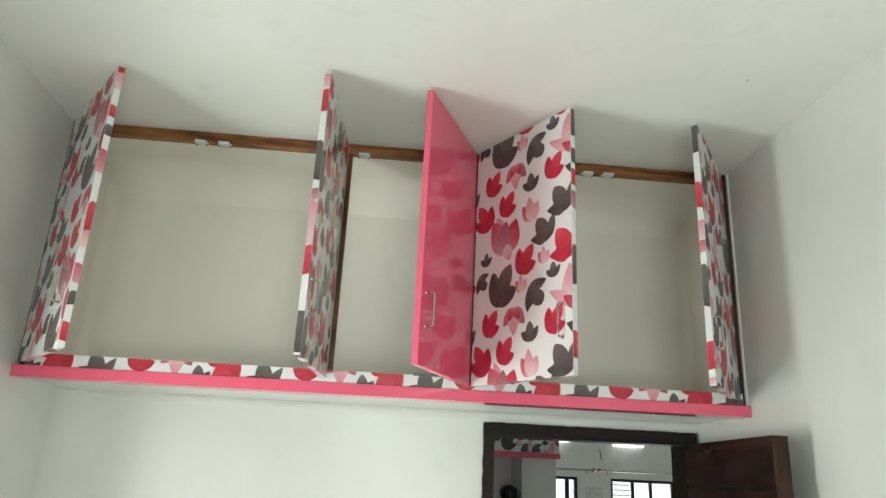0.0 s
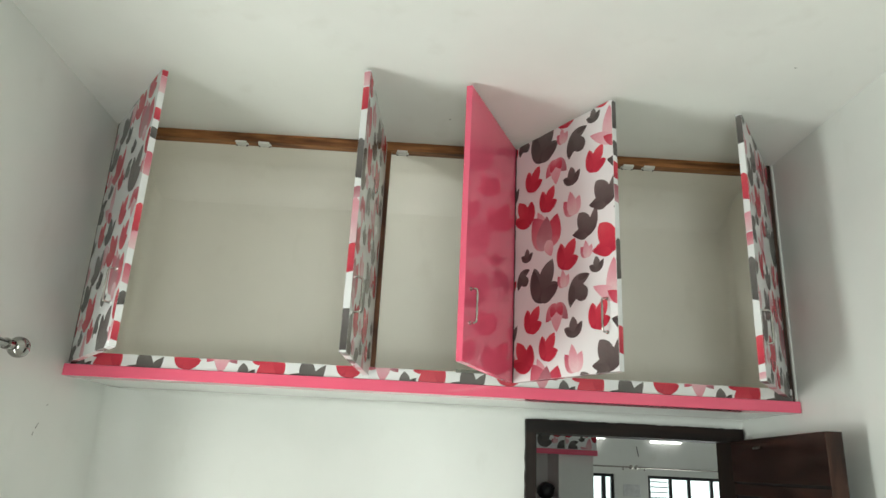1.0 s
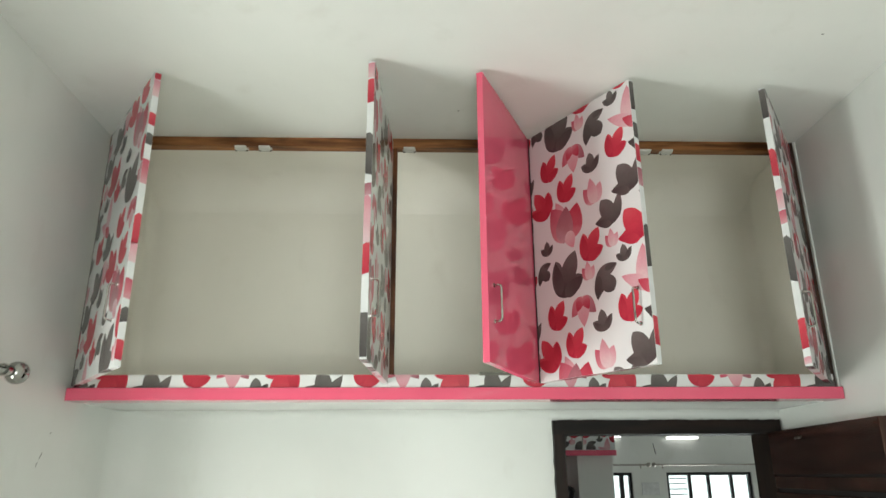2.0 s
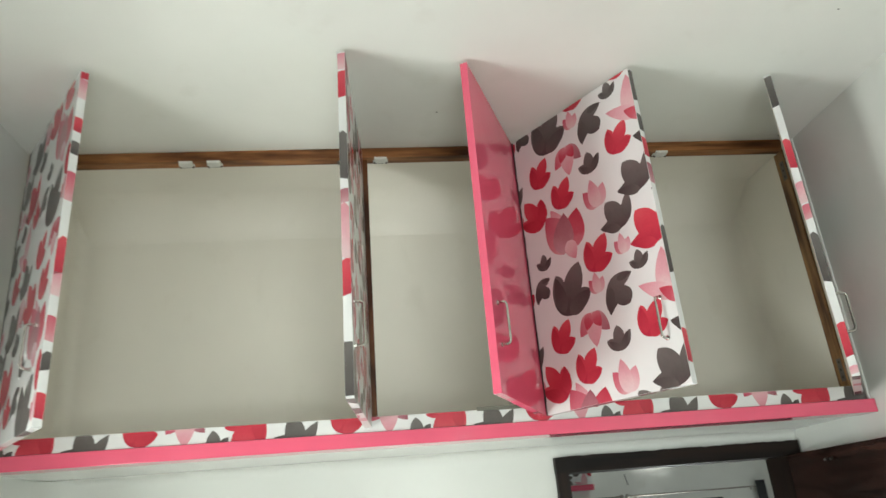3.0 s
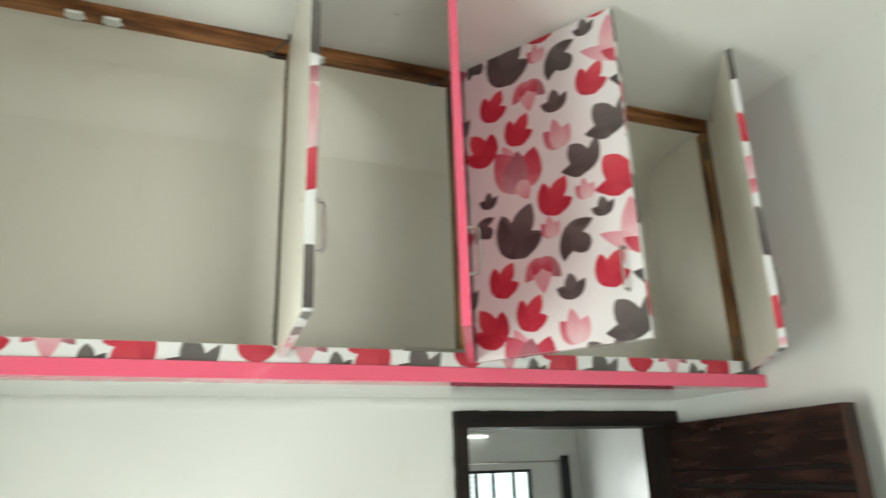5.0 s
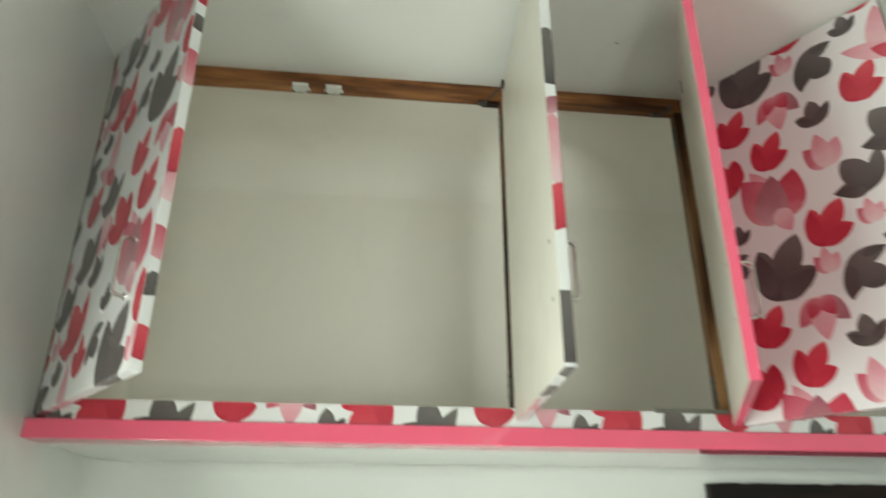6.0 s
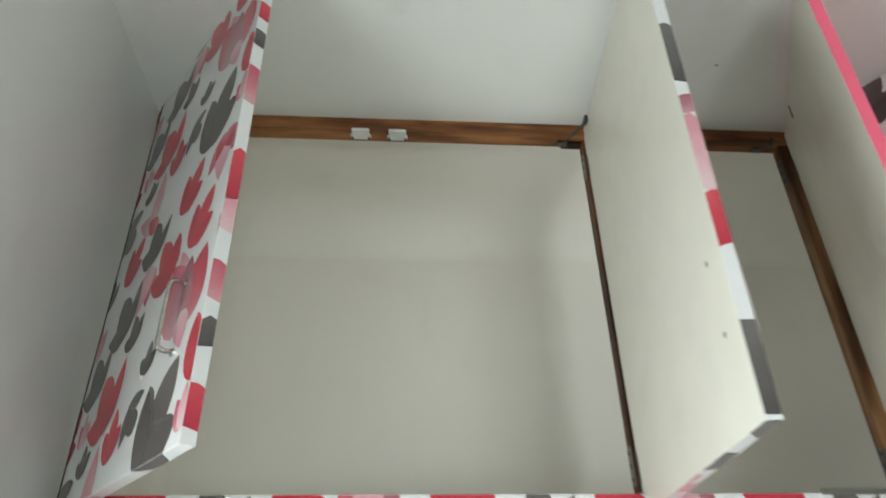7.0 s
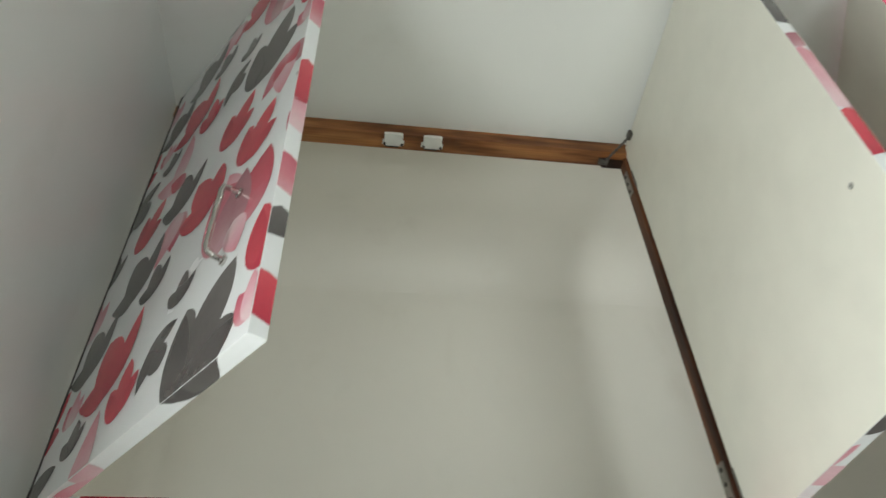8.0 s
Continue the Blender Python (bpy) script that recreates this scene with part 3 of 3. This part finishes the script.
def hinge_plate(x, z, face):
    """A leaf with three screws on the reveal of a post; face: the side that it looks to."""
    bm = box((min(x, x + face * 0.0015), 0.037, z - 0.034), (max(x, x + face * 0.0015), 0.057, z + 0.034), 0.0004)
    p = cab_part("hinge_plate", bm, DULL if x < 1.2 else IRON, "dull steel hinge leaf" if x < 1.2 else "dark steel hinge leaf")
    for dz in (-0.023, 0.0, 0.023):
        sc = add_tube(bmesh.new(), (x + face * 0.001, 0.047, z + dz), (x + face * 0.0028, 0.047, z + dz), 0.004, 8)
        cab_part("screw", sc, DARK, "", p)


for x, face in ((0.974, -1), (1.451, -1), (1.502, 1), (2.415, -1)):
    for z in (2.255, 2.935):
        hinge_plate(x, z, face)


def stay(p, q):
    """A flat steel stay between the top rail and a shutter."""
    bm = bmesh.new()
    add_tube(bm, p, q, 0.0022, 8)
    for k in range(9):
        t = (k + 0.5) / 9
        c = Vector(p).lerp(Vector(q), t)
        add_ball(bm, c, 0.0036, (1, 1, 0.8))
    add_box(bm, (p[0] - 0.012, p[1] - 0.008, p[2]), (p[0] + 0.010, p[1] + 0.008, p[2] + 0.007), 0.001)
    add_box(bm, (q[0] - 0.004, q[1] - 0.012, q[2] - 0.006), (q[0] + 0.003, q[1] + 0.006, q[2] + 0.010), 0.001)
    cab_part("stay_arm", bm, IRON, "small steel shutter stay")


cab_part("corner_block", box((0.928, 0.038, 3.0005), (0.9735, 0.0595, 3.0068), 0.001), POST_DARK, "dark brown corner block")
stay((0.930, 0.044, 3.000), (0.970, -0.022, 3.014))
stay((1.404, 0.046, 3.001), (1.430, 0.020, 3.004))

# ---------------------------------------------------------------- doorway and its open leaf
fr = tagged(new("door_1"), "dark brown timber door frame with rough plaster edge", "door frame", kind="structure")
FY0, FY1 = 0.414, 0.56


def rough_bar(lo, hi, axis, seed):
    """A frame member with a slightly wavering edge."""
    bm = bmesh.new()
    add_box(bm, lo, hi)
    long = [e for e in bm.edges if abs((e.verts[0].co - e.verts[1].co)[axis]) > 0.3]
    bmesh.ops.subdivide_edges(bm, edges=long, cuts=60, use_grid_fill=True)
    rnd = random.Random(seed)
    cross = 2 if axis == 0 else 0
    mid = (lo[cross] + hi[cross]) / 2
    waver = {}
    for vert in bm.verts:
        key = round(vert.co[axis], 3)
        if key not in waver:
            waver[key] = rnd.uniform(-0.0012, 0.0022)
        outer = vert.co[cross] > mid if axis == 0 else vert.co[cross] < mid
        if outer and vert.co.y < FY0 + 0.05:
            vert.co[cross] += waver[key]
    return bm


part("lintel", rough_bar((1.590, FY0, DTOP), (2.448, FY1, 2.0865), 0, 3), FRAME_WOOD, fr)
part("jamb", rough_bar((1.590, FY0, 0), (DX0, FY1, DTOP), 2, 5), JAMB_WOOD, fr)
part("jamb", box((DX1, FY0, 0), (2.448, FY1, DTOP), 0.002), JAMB_WOOD, fr)

leaf = thing("room_door", "dark brown panelled timber door standing open beside the wall", "door", at=(2.403, 0.408, 0.0))
leaf.rotation_euler = (0, 0, radians(-5.0))
LT, LL, LH = 0.034, 0.752, 2.040


def plank(zlo, zhi, proud):
    return box((-proud, -LL, zlo), (0.0005, 0.0, zhi), 0.002)


core = bmesh.new()
add_box(core, (0, -LL, 0.01), (LT, 0, LH), 0.002)
# near-black core, so the grooves' shade is put into its colour
part("core", core, GROOVE, leaf)
part("edge_lipping", box((-0.012, -LL - 0.004, 0.01), (LT, -LL, LH), 0.001), EDGE_WOOD, leaf, "reddish-brown raw timber edge")
zt, pr = LH, 0.012
for hgt, gap in ((0.150, 0.007), (0.040, 0.014), (0.085, 0.006), (0.035, 0.012), (0.10, 0.006), (0.12, 0.006), (0.16, 0.01), (0.2, 0.01), (0.24, 0.01), (0.3, 0.01), (0.3, 0.01)):
    part("panel", plank(zt - hgt, zt, pr), LEAF_WOOD, leaf)
    zt -= hgt + gap
    pr = 0.021 - pr
for dy in (-0.28, -0.25):
    hk = add_tube(bmesh.new(), (-0.010, dy, 2.012), (-0.022, dy - 0.004, 2.006), 0.004, 8)
    add_ball(hk, (-0.022, dy - 0.004, 2.006), 0.0045)
    part("hook", hk, IRON, leaf, "small worn metal hook")

# ---------------------------------------------------------------- curtain rod by the window


def curtain_rod(p, q, r, ball, label, clear=True):
    mt = CHROME if clear else DULL
    rod = thing("curtain_rod", label, "curtain rod")
    part("rod", add_tube(bmesh.new(), p, q, r, 16), mt, rod)
    d = (Vector(q) - Vector(p)).normalized()
    col = bmesh.new()
    add_tube(col, Vector(q) - d * 0.022, Vector(q) + d * 0.010, r * 1.35, 16, r * 1.15)
    part("collar", col, mt, rod, "chrome collar")
    part("finial", add_ball(bmesh.new(), Vector(q) + d * (0.016 + ball * 0.85), ball), mt, rod, "round finial")
    return rod


nr = curtain_rod((0.072, -1.75, 2.148), (0.072, -0.445, 2.148), 0.0115, 0.029, "chrome curtain rod with a round ball finial")
bk = bmesh.new()
add_tube(bk, (0, -0.50, 2.148), (0.072, -0.50, 2.148), 0.006, 10)
add_tube(bk, (0.0005, -0.50, 2.148), (0.004, -0.50, 2.148), 0.02, 14)
part("bracket", bk, CHROME, nr, "chrome wall bracket")

# scuffs on the left wall and small marks on the ceiling
for yy, zz, ln, ang in ((-0.085, 1.955, 0.020, 55), (-0.10, 1.93, 0.012, 80), (-0.05, 2.02, 0.006, 20)):
    bm = box((-0.0002, -ln / 2, -0.0016), (0.0006, ln / 2, 0.0016), 0.0002)
    ob = tagged(part("wall_scuff", bm, SMUDGE), "small grey scuff on the white wall", "scuff", "scuffs on the wall")
    ob.matrix_world = pose(0, yy, zz, ang, 0, 0)
for xx, yy, ln in ((2.20, -0.62, 0.006), (0.14, -0.72, 0.014), (1.22, -0.18, 0.006), (1.56, -0.95, 0.007)):
    ob = tagged(part("ceiling_mark", box((-ln / 2, -0.002, -0.0006), (ln / 2, 0.002, 0.0002), 0.0002), SMUDGE), "tiny dark speck on the white ceiling", "speck", "specks on the ceiling")
    ob.location = (xx, yy, CZ)

# ---------------------------------------------------------------- the room beyond the doorway
FW = 6.30
fw = bmesh.new()
WINS = ((3.30, 3.62), (4.03, 5.06))
WZ0, WZ1 = 0.95, 1.91
xs = [0.9, WINS[0][0], WINS[0][1], WINS[1][0], WINS[1][1], 6.1]
for i in (0, 2, 4):
    add_box(fw, (xs[i], FW, 0), (xs[i + 1], FW + 0.14, CZ))
for a, b in WINS:
    add_box(fw, (a, FW, 0), (b, FW + 0.14, WZ0))
    add_box(fw, (a, FW, WZ1), (b, FW + 0.14, CZ))
setting("wall_far", fw, WALL, "white painted wall with two windows", "wall")
setting("wall_far_east", box((5.75, WY + 0.12, 0), (5.9, FW, CZ)), WALL, "white painted wall", "wall")
setting("wall_far_west", box((0.9, WY + 0.12, 0), (1.05, FW, CZ)), WALL, "white painted wall", "wall")
setting("pier", box((2.485, 4.10, 0), (2.80, 4.62, 2.05), 0.003), WALL, "white painted wall pier below a loft", "wall")
setting("niche_back", box((1.05, 4.62, 0), (2.80, 4.70, CZ)), WALL, "white painted niche wall", "wall")
window_unit("window_3", False, WINS[0][0], WINS[0][1], WZ0, WZ1, FW + 0.03, [(0.62, 0.05)], "black framed sliding window, bright outside")
w4 = window_unit("window_4", False, WINS[1][0], WINS[1][1], WZ0, WZ1, FW + 0.03, [(0.28, 0.035), (0.50, 0.035), (0.77, 0.035)], "black framed sliding window with a grille, bright outside")
for k in range(9):
    z = WZ1 - 0.07 - k * 0.06
    part("louvre", box((WINS[1][0] + 0.04, FW + 0.10, z - 0.006), (WINS[1][0] + 0.27, FW + 0.108, z + 0.006)), GREY, w4)
setting("backdrop", box((2.4, FW + 0.9, 0.2), (6.4, FW + 0.95, 2.8)), OUTSIDE, "bright overcast daylight outside", "backdrop")
r1 = curtain_rod((3.0, FW - 0.09, 1.995), (3.76, FW - 0.09, 1.995), 0.009, 0.026, "slim chrome curtain rod on the far wall", False)
r2 = curtain_rod((5.42, FW - 0.09, 1.995), (3.90, FW - 0.09, 1.995), 0.009, 0.026, "slim chrome curtain rod on the far wall", False)
for rr, xx in ((r1, 3.70), (r2, 3.96), (r2, 5.36)):
    b = bmesh.new()
    add_tube(b, (xx, FW - 0.09, 1.995), (xx, FW, 1.995), 0.007, 8)
    add_box(b, (xx - 0.006, FW - 0.10, 1.955), (xx + 0.006, FW - 0.085, 1.99))
    part("bracket", b, DULL, rr)
tagged(part("wall_panel", box((3.72, FW - 0.012, 1.66), (3.93, FW, 1.80), 0.003), GREY), "pale grey rectangular panel fixed to the far wall", "panel")
cu = bmesh.new()
for k in range(7):
    add_tube(cu, (5.46 + 0.018 * k, FW - 0.06 + 0.018 * (k % 2), 0.4), (5.46 + 0.015 * k, FW - 0.06 + 0.014 * (k % 2), 2.06), 0.016, 8, 0.013)
tagged(part("curtain", cu, CLOTH), "dark gathered curtain hanging beside the far window", "curtain")
for xa, xb, zt in ((3.20, 3.52, 2.322), (4.04, 4.46, 2.303)):
    tl = thing("tube_light", "short lit white tube light on the far wall", "lamp", "tube lights on the far wall")
    part("batten", box((xa, FW - 0.04, zt + 0.004), (xb, FW, zt + 0.044), 0.004), PLASTIC, tl)
    part("tube", add_tube(bmesh.new(), (xa + 0.02, FW - 0.055, zt), (xb - 0.02, FW - 0.055, zt), 0.014, 12), TUBE, tl, "glowing tube")
wi = bmesh.new()
for k in range(4):
    add_tube(wi, (3.90 + 0.006 * k, FW - 0.006, 2.24 - 0.03 * k), (3.90 + 0.006 * (k + 1), FW - 0.006, 2.21 - 0.03 * k), 0.005, 6)
tagged(part("wire", wi, BLACK), "short loose black wire on the far wall", "wire")

# loft over the niche
fl = thing("far_loft", "loft cabinet with floral shutters and a pink edge over a niche", "cabinet", at=(0, 0, 2.05))
part("fascia", box((1.06, 4.02, 0.0), (2.82, 4.62, 0.045), 0.002), PINK, fl, "glossy pink laminate edge")
for k, (a, b) in enumerate(((1.06, 1.60), (1.60, 2.07), (2.07, 2.525), (2.53, 2.815))):
    sh = part("shutter", box((a + 0.002, 4.03, 0.047), (b - 0.002, 4.05, 0.97), 0.0012), PRINT_WHITE, fl)
    vs, fs, ss = [], [], []
    print_on(vs, fs, ss, (0.23 + 0.36 * k, 0.24), (0.23 + 0.36 * k + b - a - 0.004, 0.24 + 0.90), lambda p, q, l: (a + 0.002 + p, 4.03 - l, 0.05 + q))
    print_part("floral_print", vs, fs, ss, sh, "red, pink and charcoal tulip print")
part("carcass", box((1.06, 4.055, 0.047), (2.81, 4.615, 0.985)), CREAM, fl)

shelf = setting("niche_shelf", box((1.06, 4.12, 1.62), (2.484, 4.61, 1.65), 0.002), WALL, "white niche shelf", "shelf")
bag = thing("helmet_bag", "black lumpy bag on a white niche shelf", "bag", at=(2.40, 4.26, 1.652))
bb = bmesh.new()
bmesh.ops.create_icosphere(bb, subdivisions=3, radius=1, matrix=Matrix.Translation((0, 0, 0.078)) @ Matrix.Diagonal((0.078, 0.10, 0.078, 1)))
for vert in bb.verts:
    vert.co += vert.co.normalized() * 0.016 * noise.noise(vert.co * 24)
for fc in bb.faces:
    fc.smooth = True
part("body", bb, BLACK, bag)
st = bmesh.new()
for k in range(8):
    a0, a1 = math.pi * k / 8, math.pi * (k + 1) / 8
    add_tube(st, (-0.055 * math.cos(a0), -0.10, 0.095 + 0.045 * math.sin(a0)), (-0.055 * math.cos(a1), -0.10, 0.095 + 0.045 * math.sin(a1)), 0.008, 8)
part("strap", st, CLOTH, bag)
